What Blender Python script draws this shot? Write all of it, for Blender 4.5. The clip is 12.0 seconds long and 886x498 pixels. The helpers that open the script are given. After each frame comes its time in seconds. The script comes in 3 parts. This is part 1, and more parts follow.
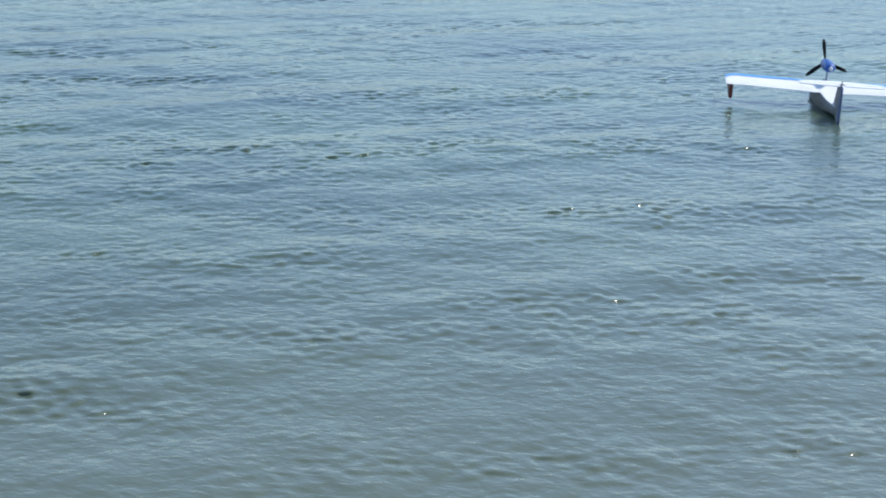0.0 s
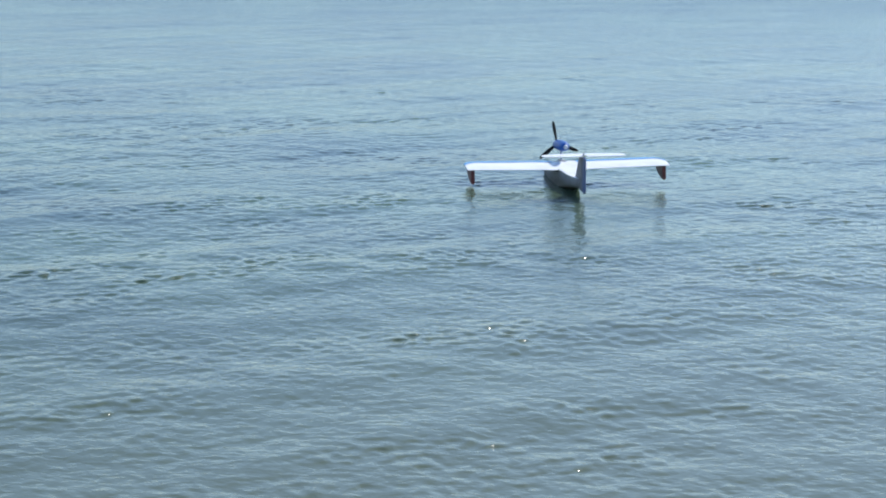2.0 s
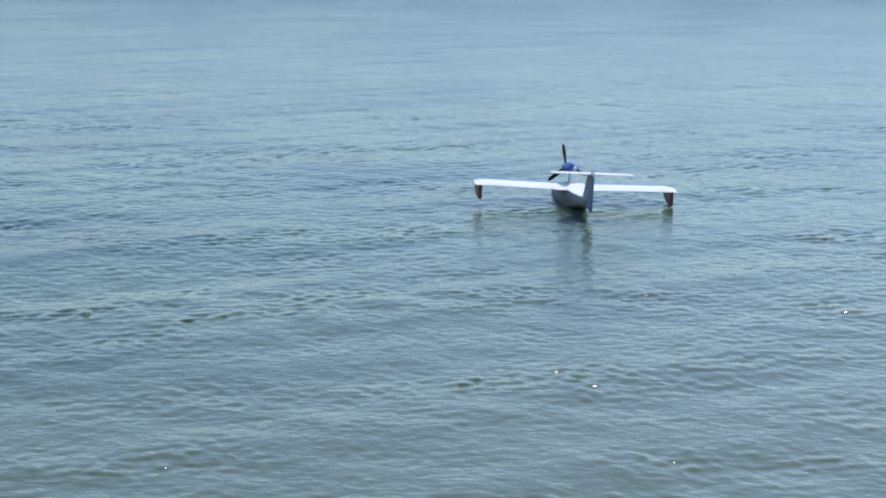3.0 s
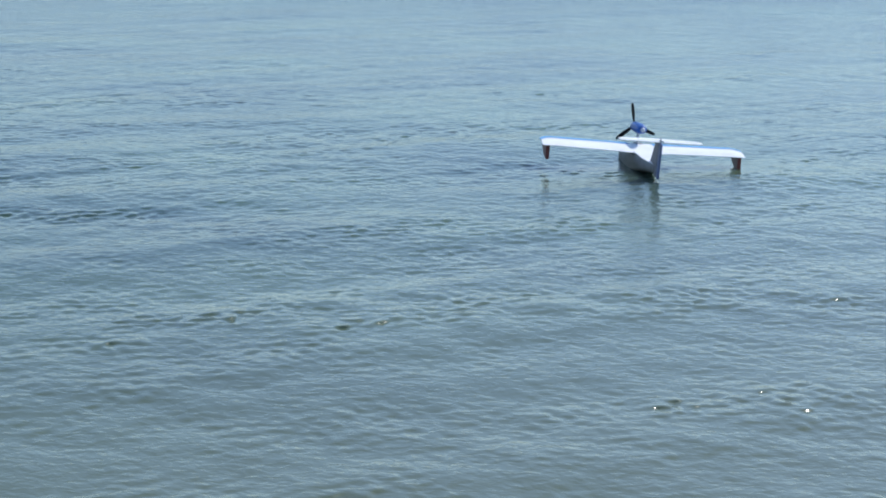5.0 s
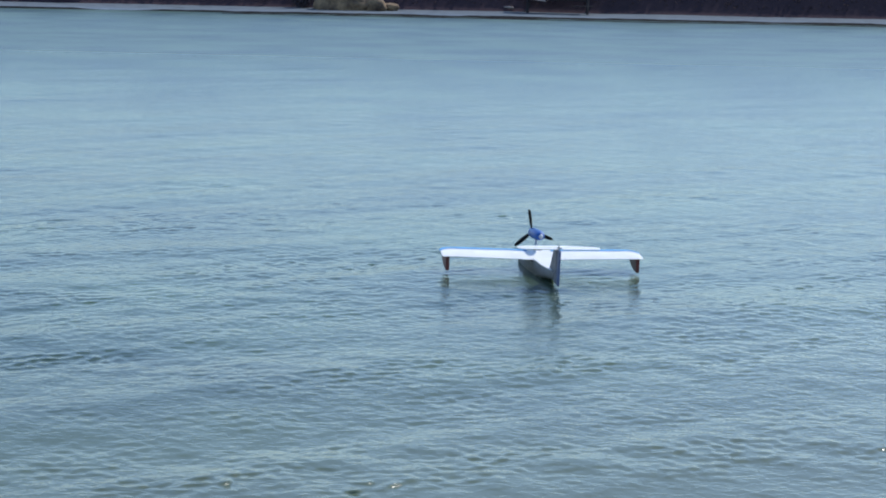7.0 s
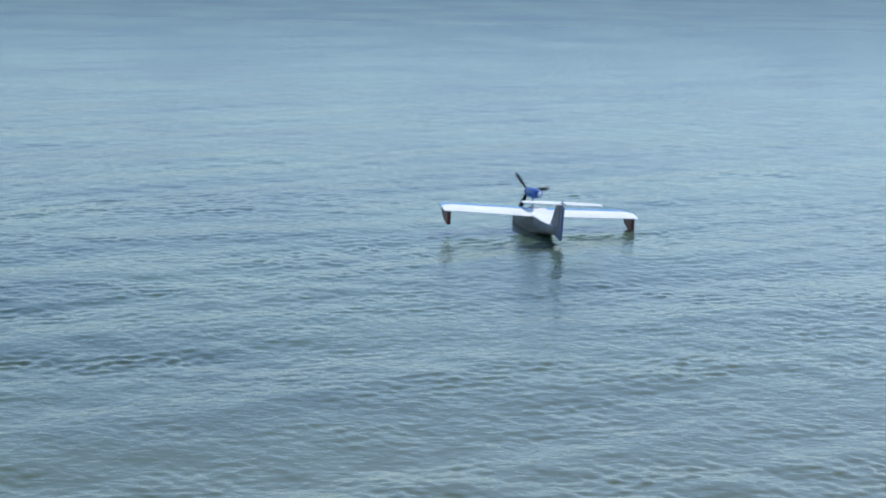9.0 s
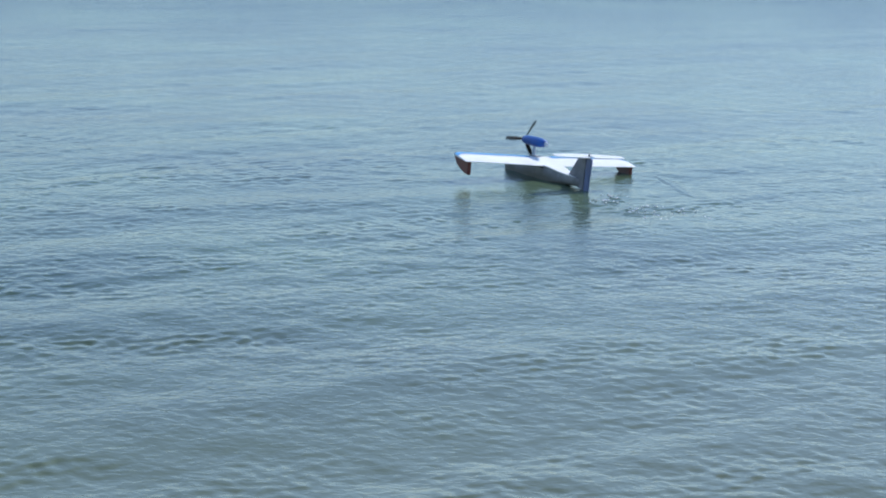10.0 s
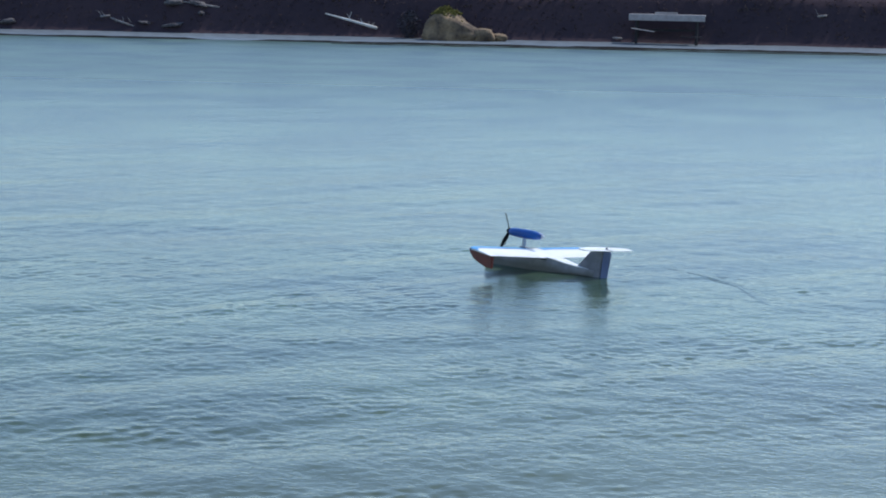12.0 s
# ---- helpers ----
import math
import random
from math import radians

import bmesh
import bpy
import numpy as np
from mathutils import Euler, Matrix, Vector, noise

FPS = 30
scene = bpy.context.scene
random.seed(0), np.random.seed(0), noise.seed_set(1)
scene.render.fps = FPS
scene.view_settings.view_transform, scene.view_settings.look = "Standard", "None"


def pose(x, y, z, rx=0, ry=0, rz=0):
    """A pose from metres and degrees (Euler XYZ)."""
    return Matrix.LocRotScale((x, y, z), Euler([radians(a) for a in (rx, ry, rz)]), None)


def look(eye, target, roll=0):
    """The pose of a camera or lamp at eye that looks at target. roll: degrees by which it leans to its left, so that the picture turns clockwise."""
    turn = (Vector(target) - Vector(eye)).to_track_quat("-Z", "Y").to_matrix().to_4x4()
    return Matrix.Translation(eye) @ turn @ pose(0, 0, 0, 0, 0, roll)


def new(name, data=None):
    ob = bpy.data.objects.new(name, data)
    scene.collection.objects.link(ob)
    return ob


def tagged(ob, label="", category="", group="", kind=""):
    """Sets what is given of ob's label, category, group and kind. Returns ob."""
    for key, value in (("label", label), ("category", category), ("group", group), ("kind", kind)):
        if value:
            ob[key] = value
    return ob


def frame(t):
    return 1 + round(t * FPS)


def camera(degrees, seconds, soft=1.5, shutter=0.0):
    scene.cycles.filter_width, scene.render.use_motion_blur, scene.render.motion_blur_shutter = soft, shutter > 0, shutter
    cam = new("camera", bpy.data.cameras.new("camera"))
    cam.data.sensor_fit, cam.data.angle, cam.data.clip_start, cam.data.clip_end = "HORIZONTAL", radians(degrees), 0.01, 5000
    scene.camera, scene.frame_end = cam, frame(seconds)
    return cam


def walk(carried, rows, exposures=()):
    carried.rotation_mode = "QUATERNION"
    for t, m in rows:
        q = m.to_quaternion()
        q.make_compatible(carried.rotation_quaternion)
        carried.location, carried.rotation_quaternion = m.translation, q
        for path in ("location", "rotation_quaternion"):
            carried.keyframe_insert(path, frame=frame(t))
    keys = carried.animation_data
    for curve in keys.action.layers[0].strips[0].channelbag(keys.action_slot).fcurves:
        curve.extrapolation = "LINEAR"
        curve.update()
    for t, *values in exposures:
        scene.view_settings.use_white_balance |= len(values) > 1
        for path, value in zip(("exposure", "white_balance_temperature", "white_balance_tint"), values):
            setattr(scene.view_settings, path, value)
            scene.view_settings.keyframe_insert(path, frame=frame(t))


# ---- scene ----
# ---------------- camera and its path ----------------
cam = camera(25.25, 12.0, soft=1.9, shutter=0.12)
EYE = Vector((0, 0, 1.9))
# seconds, degrees turned to the left of +y, degrees looking down
VIEW = [(0.0, 10.95, 13.68), (0.3, 9.75, 13.53), (0.5, 9.46, 13.55), (0.8, 8.41, 12.73), (1.0, 8.1, 12.44), (1.2, 6.85, 12.33),
        (1.5, 5.79, 12.13), (1.8, 4.26, 11.43), (2.0, 3.46, 11.13), (2.2, 2.91, 10.75), (2.5, 2.95, 10.5), (2.8, 3.35, 10.57),
        (3.0, 3.68, 10.56), (3.2, 4.01, 10.46), (3.5, 4.89, 10.53), (3.7, 5.33, 10.62), (4.3, 6.0, 11.0), (4.8, 5.7, 11.5),
        (5.3, 4.89, 11.81), (5.5, 3.79, 11.61), (5.8, 2.84, 10.45), (6.0, 2.49, 10.13), (6.2, 2.27, 9.63), (6.5, 2.82, 8.59),
        (6.7, 2.85, 8.38), (7.2, 2.6, 8.7), (7.8, 2.1, 9.4), (8.3, 1.89, 9.85), (8.5, 1.98, 9.79), (8.8, 2.43, 9.69),
        (9.0, 2.76, 9.56), (9.2, 2.87, 9.6), (9.5, 3.16, 10.1), (9.8, 3.26, 10.52), (10.0, 3.52, 10.78), (10.2, 3.71, 10.96),
        (10.5, 3.88, 11.03), (10.8, 4.37, 10.9), (11.0, 4.84, 10.46), (11.2, 5.39, 9.12), (11.5, 5.62, 7.92), (11.8, 5.83, 7.76),
        (12.0, 5.88, 7.7)]


def aim(left, down):
    a, d = radians(left), radians(down)
    return look(EYE, EYE + Vector((-math.sin(a) * math.cos(d), math.cos(a) * math.cos(d), -math.sin(d))), 1.1)


walk(cam, [(t, aim(a, d)) for t, a, d in VIEW], [(0, 0.43, 6340, 10.5), (2, 0.45, 6330, 10.5), (3, 0.37, 6290, 10.5), (12, 0.31, 6220, 10)])

# ---------------- sky and sun ----------------
SUN_UP, SUN_RIGHT = 52, 47
world = bpy.data.worlds.new("sky")
scene.world = world
world.use_nodes = True
sky = world.node_tree.nodes.new("ShaderNodeTexSky")
sky.sky_type, sky.sun_disc = "NISHITA", False
sky.sun_elevation, sky.sun_rotation = radians(SUN_UP), radians(SUN_RIGHT)
sky.air_density, sky.dust_density, sky.ozone_density = 1.0, 0.3, 3.1
world.node_tree.links.new(sky.outputs[0], world.node_tree.nodes["Background"].inputs[0])
world.node_tree.nodes["Background"].inputs[1].default_value = 0.15
sun = new("sun", bpy.data.lights.new("sun", "SUN"))
sun.data.energy, sun.data.angle, sun.data.color = 2.6, radians(0.53), (1.0, 0.95, 0.88)
sun.matrix_world = look((6, 20, 30), Vector((6, 20, 30)) - Vector((math.sin(radians(SUN_RIGHT)) * math.cos(radians(SUN_UP)),
                        math.cos(radians(SUN_RIGHT)) * math.cos(radians(SUN_UP)), math.sin(radians(SUN_UP)))))


# ---------------- materials ----------------
def shader(name, colour, rough=0.5, second=None, scale=8.0, bump=0.0, bump_scale=60.0, metal=0.0, mix_low=0.35, mix_high=0.65, gloss=0.5):
    """A procedural surface: two colours mixed by coarse and fine noise, with a fine relief."""
    m = bpy.data.materials.new(name)
    m.use_nodes = True
    nt = m.node_tree
    n, link = nt.nodes, nt.links.new
    b = n["Principled BSDF"]
    b.inputs["Roughness"].default_value, b.inputs["Metallic"].default_value, b.inputs["Specular IOR Level"].default_value = rough, metal, gloss
    co = n.new("ShaderNodeTexCoord")
    if second is None:
        second = tuple(c * 0.8 for c in colour)
    coarse, fine = n.new("ShaderNodeTexNoise"), n.new("ShaderNodeTexNoise")
    coarse.inputs["Scale"].default_value, coarse.inputs["Detail"].default_value = scale, 6
    fine.inputs["Scale"].default_value, fine.inputs["Detail"].default_value = scale * 7, 4
    link(co.outputs["Object"], coarse.inputs["Vector"])
    link(co.outputs["Object"], fine.inputs["Vector"])
    both = n.new("ShaderNodeMath")
    both.operation = "MULTIPLY_ADD"
    both.inputs[1].default_value = 0.35
    link(fine.outputs["Fac"], both.inputs[0])
    link(coarse.outputs["Fac"], both.inputs[2])
    ramp = n.new("ShaderNodeMapRange")
    ramp.inputs["From Min"].default_value, ramp.inputs["From Max"].default_value = mix_low + 0.17, mix_high + 0.17
    link(both.outputs[0], ramp.inputs["Value"])
    mix = n.new("ShaderNodeMix")
    mix.data_type = "RGBA"
    mix.inputs["A"].default_value, mix.inputs["B"].default_value = (*colour, 1), (*second, 1)
    link(ramp.outputs[0], mix.inputs["Factor"])
    link(mix.outputs["Result"], b.inputs["Base Color"])
    if bump:
        grain, bp = n.new("ShaderNodeTexNoise"), n.new("ShaderNodeBump")
        grain.inputs["Scale"].default_value, grain.inputs["Detail"].default_value = bump_scale, 4
        link(co.outputs["Object"], grain.inputs["Vector"])
        link(grain.outputs["Fac"], bp.inputs["Height"])
        bp.inputs["Strength"].default_value, bp.inputs["Distance"].default_value = 1.0, bump
        link(bp.outputs["Normal"], b.inputs["Normal"])
    return m


def water_shader():
    m = bpy.data.materials.new("lake_water")
    m.use_nodes = True
    nt = m.node_tree
    n, link = nt.nodes, nt.links.new
    b = n["Principled BSDF"]
    b.inputs["Roughness"].default_value, b.inputs["IOR"].default_value = 0.07, 1.333
    co = n.new("ShaderNodeTexCoord")
    # murky green water, paler over the sandy shallows in patches
    murk = n.new("ShaderNodeTexNoise")
    murk.inputs["Scale"].default_value, murk.inputs["Detail"].default_value = 0.5, 4
    link(co.outputs["Object"], murk.inputs["Vector"])
    mix = n.new("ShaderNodeMix")
    mix.data_type = "RGBA"
    mix.inputs["A"].default_value, mix.inputs["B"].default_value = (0.026, 0.053, 0.039, 1), (0.084, 0.130, 0.076, 1)
    rng = n.new("ShaderNodeMapRange")
    rng.inputs["From Min"].default_value, rng.inputs["From Max"].default_value = 0.35, 0.65
    link(murk.outputs["Fac"], rng.inputs["Value"])
    link(rng.outputs[0], mix.inputs["Factor"])
    # the sandy bed shows through in the near shallows
    geo, sep = n.new("ShaderNodeNewGeometry"), n.new("ShaderNodeSeparateXYZ")
    link(geo.outputs["Position"], sep.inputs[0])
    depth = n.new("ShaderNodeMapRange")
    depth.interpolation_type = "SMOOTHSTEP"
    depth.inputs["From Min"].default_value, depth.inputs["From Max"].default_value = 4.5, 13.0
    depth.inputs["To Min"].default_value, depth.inputs["To Max"].default_value = 1.0, 0.0
    off = n.new("ShaderNodeMath")
    off.operation = "MULTIPLY_ADD"
    off.inputs[1].default_value = -0.9
    link(sep.outputs["X"], off.inputs[0])
    link(sep.outputs["Y"], off.inputs[2])
    link(off.outputs[0], depth.inputs["Value"])
    shallow = n.new("ShaderNodeMix")
    shallow.data_type = "RGBA"
    shallow.inputs["B"].default_value = (0.120, 0.146, 0.100, 1)
    link(depth.outputs[0], shallow.inputs["Factor"])
    link(mix.outputs["Result"], shallow.inputs["A"])
    link(shallow.outputs["Result"], b.inputs["Base Color"])
    # capillary ripples, leaning before the wind, on top of the modelled waves
    turn = n.new("ShaderNodeMapping")
    turn.inputs["Rotation"].default_value[2] = radians(-34)
    turn.inputs["Scale"].default_value = (0.7, 1.0, 1.0)
    link(co.outputs["Object"], turn.inputs["Vector"])
    r1, r2 = n.new("ShaderNodeTexNoise"), n.new("ShaderNodeTexNoise")
    r1.inputs["Scale"].default_value, r1.inputs["Detail"].default_value = 30.0, 2
    r2.inputs["Scale"].default_value, r2.inputs["Detail"].default_value = 64.0, 2
    lean, push, moved = n.new("ShaderNodeTexNoise"), n.new("ShaderNodeVectorMath"), n.new("ShaderNodeVectorMath")
    lean.inputs["Scale"].default_value, lean.inputs["Detail"].default_value = 19.0, 1
    link(turn.outputs[0], lean.inputs["Vector"])
    push.operation, moved.operation = "MULTIPLY", "ADD"
    push.inputs[1].default_value = (0.0, 0.06, 0.0)
    link(lean.outputs["Fac"], push.inputs[0])
    link(push.outputs[0], moved.inputs[0])
    link(turn.outputs[0], moved.inputs[1])
    link(moved.outputs[0], r1.inputs["Vector"])
    link(turn.outputs[0], r2.inputs["Vector"])
    b1, b2 = n.new("ShaderNodeBump"), n.new("ShaderNodeBump")
    b1.inputs["Distance"].default_value, b2.inputs["Distance"].default_value = 0.0036, 0.0006
    link(r1.outputs["Fac"], b1.inputs["Height"])
    link(r2.outputs["Fac"], b2.inputs["Height"])
    link(b1.outputs["Normal"], b2.inputs["Normal"])
    # far out the wavelets are too fine to tell apart and act as a rougher surface
    far = n.new("ShaderNodeMapRange")
    far.interpolation_type = "SMOOTHSTEP"
    far.inputs["From Min"].default_value, far.inputs["From Max"].default_value = 8.0, 45.0
    far.inputs["To Min"].default_value, far.inputs["To Max"].default_value = 0.13, 0.30
    link(sep.outputs["Y"], far.inputs["Value"])
    link(far.outputs[0], b.inputs["Roughness"])
    # there only their fronts, leaning to the near shore, are seen over one another
    front, tilt, sum_of, unit = n.new("ShaderNodeMapRange"), n.new("ShaderNodeVectorMath"), n.new("ShaderNodeVectorMath"), n.new("ShaderNodeVectorMath")
    front.interpolation_type = "SMOOTHSTEP"
    front.inputs["From Min"].default_value, front.inputs["From Max"].default_value = 10.0, 42.0
    front.inputs["To Min"].default_value, front.inputs["To Max"].default_value = 0.0, 0.056
    link(sep.outputs["Y"], front.inputs["Value"])
    tilt.operation, sum_of.operation, unit.operation = "SCALE", "ADD", "NORMALIZE"
    tilt.inputs[0].default_value = (0.3, -0.95, 0.0)
    link(front.outputs[0], tilt.inputs["Scale"])
    link(b2.outputs["Normal"], sum_of.inputs[0])
    link(tilt.outputs[0], sum_of.inputs[1])
    link(sum_of.outputs[0], unit.inputs[0])
    link(unit.outputs[0], b.inputs["Normal"])
    return m


WATER = water_shader()
FOAM_WHITE = shader("white_foam_board", (0.86, 0.86, 0.83), 0.5, (0.78, 0.78, 0.74), 9, 0.0006, 160)
# sunlight soaks a little way into the foam, so that its thin edges glow
soak = FOAM_WHITE.node_tree.nodes["Principled BSDF"]
soak.inputs["Subsurface Weight"].default_value, soak.inputs["Subsurface Scale"].default_value = 0.5, 0.012
soak.inputs["Subsurface Radius"].default_value = (1.0, 1.0, 0.9)
# upright foam is white too; its shade is mixed into these greys
FOAM_SIDE = shader("shaded_scuffed_foam", (0.23, 0.23, 0.25), 0.55, (0.15, 0.15, 0.17), 12, 0.0006, 140)
HULL = shader("shaded_hull_foam", (0.34, 0.34, 0.355), 0.55, (0.22, 0.22, 0.235), 12, 0.0006, 140)


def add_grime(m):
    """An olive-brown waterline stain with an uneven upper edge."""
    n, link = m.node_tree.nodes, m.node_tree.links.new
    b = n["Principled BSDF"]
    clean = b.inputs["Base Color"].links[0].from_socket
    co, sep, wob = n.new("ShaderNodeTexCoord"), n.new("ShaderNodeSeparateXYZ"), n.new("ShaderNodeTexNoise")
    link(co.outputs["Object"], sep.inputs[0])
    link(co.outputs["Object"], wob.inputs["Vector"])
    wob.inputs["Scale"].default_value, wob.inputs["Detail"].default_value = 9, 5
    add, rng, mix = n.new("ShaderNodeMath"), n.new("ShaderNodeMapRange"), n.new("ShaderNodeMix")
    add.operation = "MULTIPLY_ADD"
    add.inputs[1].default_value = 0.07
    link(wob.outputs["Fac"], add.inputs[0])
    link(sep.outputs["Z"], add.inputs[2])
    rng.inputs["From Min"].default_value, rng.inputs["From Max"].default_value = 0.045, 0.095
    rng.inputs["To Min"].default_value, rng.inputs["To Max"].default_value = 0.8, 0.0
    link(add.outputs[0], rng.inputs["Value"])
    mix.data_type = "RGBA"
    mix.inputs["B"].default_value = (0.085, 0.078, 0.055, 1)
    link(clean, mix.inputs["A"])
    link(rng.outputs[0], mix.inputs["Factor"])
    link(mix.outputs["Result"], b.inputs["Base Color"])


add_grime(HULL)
BLUE_TRIM = shader("light_blue_film", (0.07, 0.34, 0.70), 0.35, (0.06, 0.30, 0.62), 14)
BLUE_POD = shader("royal_blue_plastic", (0.008, 0.085, 0.35), 0.4, (0.006, 0.07, 0.29), 20)
RED_FLOAT = shader("brick_red_film", (0.165, 0.024, 0.016), 0.45, (0.11, 0.018, 0.013), 16)
BLACK_PLASTIC = shader("black_plastic", (0.007, 0.007, 0.008), 0.75, (0.010, 0.010, 0.010), 30, gloss=0.2)
PALE_ROD = shader("pale_pylon_paint", (0.52, 0.56, 0.62), 0.45, (0.44, 0.48, 0.54), 25)
RUDDER_BLUE = shader("grey_blue_film", (0.14, 0.18, 0.32), 0.5, (0.11, 0.14, 0.26), 14)
# glossy white that stands in for sun glints on the stirred water
GLINT_WHITE = shader("white_sun_glint", (0.90, 0.91, 0.92), 0.16, (0.84, 0.86, 0.88), 60, gloss=1.0)
GLINT_WHITE.node_tree.nodes["Principled BSDF"].inputs["Subsurface Weight"].default_value = 0.6
GLINT_WHITE.node_tree.nodes["Principled BSDF"].inputs["Subsurface Radius"].default_value = (0.01, 0.01, 0.01)
JOINT_DARK = shader("dark_joint_strip", (0.03, 0.03, 0.035), 0.6, (0.05, 0.05, 0.05), 30)
# SOIL, LEAF and DRY_LEAF are near-black: part of the bank's shade is their colour
SOIL = shader("shade_dark_soil", (0.046, 0.034, 0.042), 0.95, (0.062, 0.043, 0.050), 0.45, 0.02, 5, gloss=0.05)
BLACK_LIP = shader("black_waterline", (0.012, 0.013, 0.014), 0.8, (0.02, 0.02, 0.02), 3.0, 0.01, 14, gloss=0.2)
# bluish pale colour includes the sky's reflection at the water's edge
PALE_MARGIN = shader("pale_sky_gravel", (0.20, 0.235, 0.26), 0.4, (0.12, 0.145, 0.165), 2.5, 0.02, 18, gloss=0.2)
LEAF = shader("shade_dark_leaves", (0.060, 0.046, 0.046), 0.9, (0.075, 0.055, 0.052), 1.2, gloss=0.05)
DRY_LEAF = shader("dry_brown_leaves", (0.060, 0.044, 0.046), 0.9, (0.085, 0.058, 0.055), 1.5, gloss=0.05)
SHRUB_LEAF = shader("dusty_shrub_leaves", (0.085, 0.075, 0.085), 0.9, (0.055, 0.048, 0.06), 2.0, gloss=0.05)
BARK = shader("dark_bark", (0.05, 0.04, 0.035), 0.9, (0.08, 0.065, 0.055), 5, 0.02, 12)
BIRCH = shader("bleached_wood", (0.72, 0.70, 0.66), 0.7, (0.5, 0.47, 0.43), 6, 0.004, 40)
DRIFT = shader("grey_driftwood", (0.30, 0.28, 0.27), 0.8, (0.17, 0.155, 0.15), 6, 0.004, 40)
TABLE_WOOD = shader("weathered_grey_boards", (0.40, 0.365, 0.36), 0.8, (0.30, 0.27, 0.265), 5, 0.003, 50)
TABLE_LEG = shader("dark_table_frame", (0.02, 0.017, 0.019), 0.9, (0.03, 0.026, 0.028), 8)
ROCK = shader("tan_rock", (0.27, 0.188, 0.108), 0.9, (0.075, 0.052, 0.038), 1.6, 0.03, 9)
PALE_STONE = shader("pale_grey_stone", (0.15, 0.137, 0.137), 0.85, (0.06, 0.053, 0.058), 3.0, 0.02, 12)
MOSS = shader("olive_grass", (0.24, 0.20, 0.045), 0.9, (0.13, 0.12, 0.03), 4)


# ---------------- helpers of this scene ----------------
def mesh_of(name, bm, material, smooth=False):
    me = bpy.data.meshes.new(name)
    bm.normal_update()
    bm.to_mesh(me)
    bm.free()
    me.materials.append(material)
    if smooth:
        me.polygons.foreach_set("use_smooth", [True] * len(me.polygons))
    return me


def part(name, bm, material, parent, label="", smooth=False):
    ob = new(name, mesh_of(name, bm, material, smooth))
    ob.parent = parent
    return tagged(ob, label)


def add_box(bm, lo, hi, m=Matrix(), bevel=0.0):
    got = bmesh.ops.create_cube(bm, size=1)["verts"]
    for v in got:
        v.co = m @ Vector([lo[i] + (v.co[i] + 0.5) * (hi[i] - lo[i]) for i in range(3)])
    if bevel:
        edges = list({e for v in got for e in v.link_edges})
        bmesh.ops.bevel(bm, geom=edges, offset=bevel, segments=2, affect="EDGES", profile=0.6)
    return bm


def plate(outline, lift, thick, bevel=0.002, bm=None):
    """A thick board with the given outline (x, y); lift(x, y) gives the height of its underside, thick(x, y) its thickness."""
    bm = bm or bmesh.new()
    low = [bm.verts.new((x, y, lift(x, y))) for x, y in outline]
    top = [bm.verts.new((x, y, lift(x, y) + thick(x, y))) for x, y in outline]
    n = len(outline)
    faces = [bm.faces.new(top), bm.faces.new(low[::-1])]
    faces += [bm.faces.new((low[i], low[(i + 1) % n], top[(i + 1) % n], top[i])) for i in range(n)]
    bmesh.ops.recalc_face_normals(bm, faces=faces)
    if bevel:
        edges = [e for e in bm.edges if len({v in top for v in e.verts}) == 1]
        bmesh.ops.bevel(bm, geom=edges, offset=bevel, segments=2, affect="EDGES")
    return bm


def side_plate(outline, half, bm=None, bevel=0.002, x=0.0):
    """An upright board in the y-z plane, at x, with the given outline (y, z) and half thickness."""
    bm = bm or bmesh.new()
    a = [bm.verts.new((x - half, y, z)) for y, z in outline]
    b = [bm.verts.new((x + half, y, z)) for y, z in outline]
    n = len(outline)
    faces = [bm.faces.new(a), bm.faces.new(b[::-1])]
    faces += [bm.faces.new((a[i], b[i], b[(i + 1) % n], a[(i + 1) % n])) for i in range(n)]
    bmesh.ops.recalc_face_normals(bm, faces=faces)
    if bevel:
        bmesh.ops.bevel(bm, geom=[e for e in bm.edges if abs(e.verts[0].co.x - e.verts[1].co.x) < 1e-6], offset=bevel, segments=2, affect="EDGES")
    return bm


def loft(rings, bm=None):
    """A closed skin through rings of points, capped at both ends."""
    bm = bm or bmesh.new()
    vs = [[bm.verts.new(p) for p in r] for r in rings]
    n = len(rings[0])
    for a, b in zip(vs, vs[1:]):
        for i in range(n):
            bm.faces.new((a[i], a[(i + 1) % n], b[(i + 1) % n], b[i]))
    bm.faces.new(vs[0][::-1])
    bm.faces.new(vs[-1])
    bmesh.ops.recalc_face_normals(bm, faces=bm.faces[:])
    return bm


def ring_y(y, rx, rz, cx=0.0, cz=0.0, n=16):
    return [(cx + rx * math.cos(2 * math.pi * i / n), y, cz + rz * math.sin(2 * math.pi * i / n)) for i in range(n)]


def stick(points, radii, n=7, bm=None):
    """A tapered bent rod through the points."""
    rings = []
    for i, p in enumerate(points):
        p = Vector(p)
        d = (Vector(points[min(i + 1, len(points) - 1)]) - Vector(points[max(i - 1, 0)])).normalized()
        u = d.orthogonal().normalized()
        v = d.cross(u)
        rings.append([p + (u * math.cos(2 * math.pi * k / n) + v * math.sin(2 * math.pi * k / n)) * radii[i] for k in range(n)])
    # keep the rings from twisting against each other
    for a, b in zip(rings, rings[1:]):
        k = min(range(n), key=lambda s: sum((b[(j + s) % n] - a[j]).length for j in range(n)))
        b[:] = b[k:] + b[:k]
    return loft(rings, bm)


# ---------------- water ----------------
WIND = Vector((0.56, -0.83)).normalized()   # the ripples run to the near shore and to the right


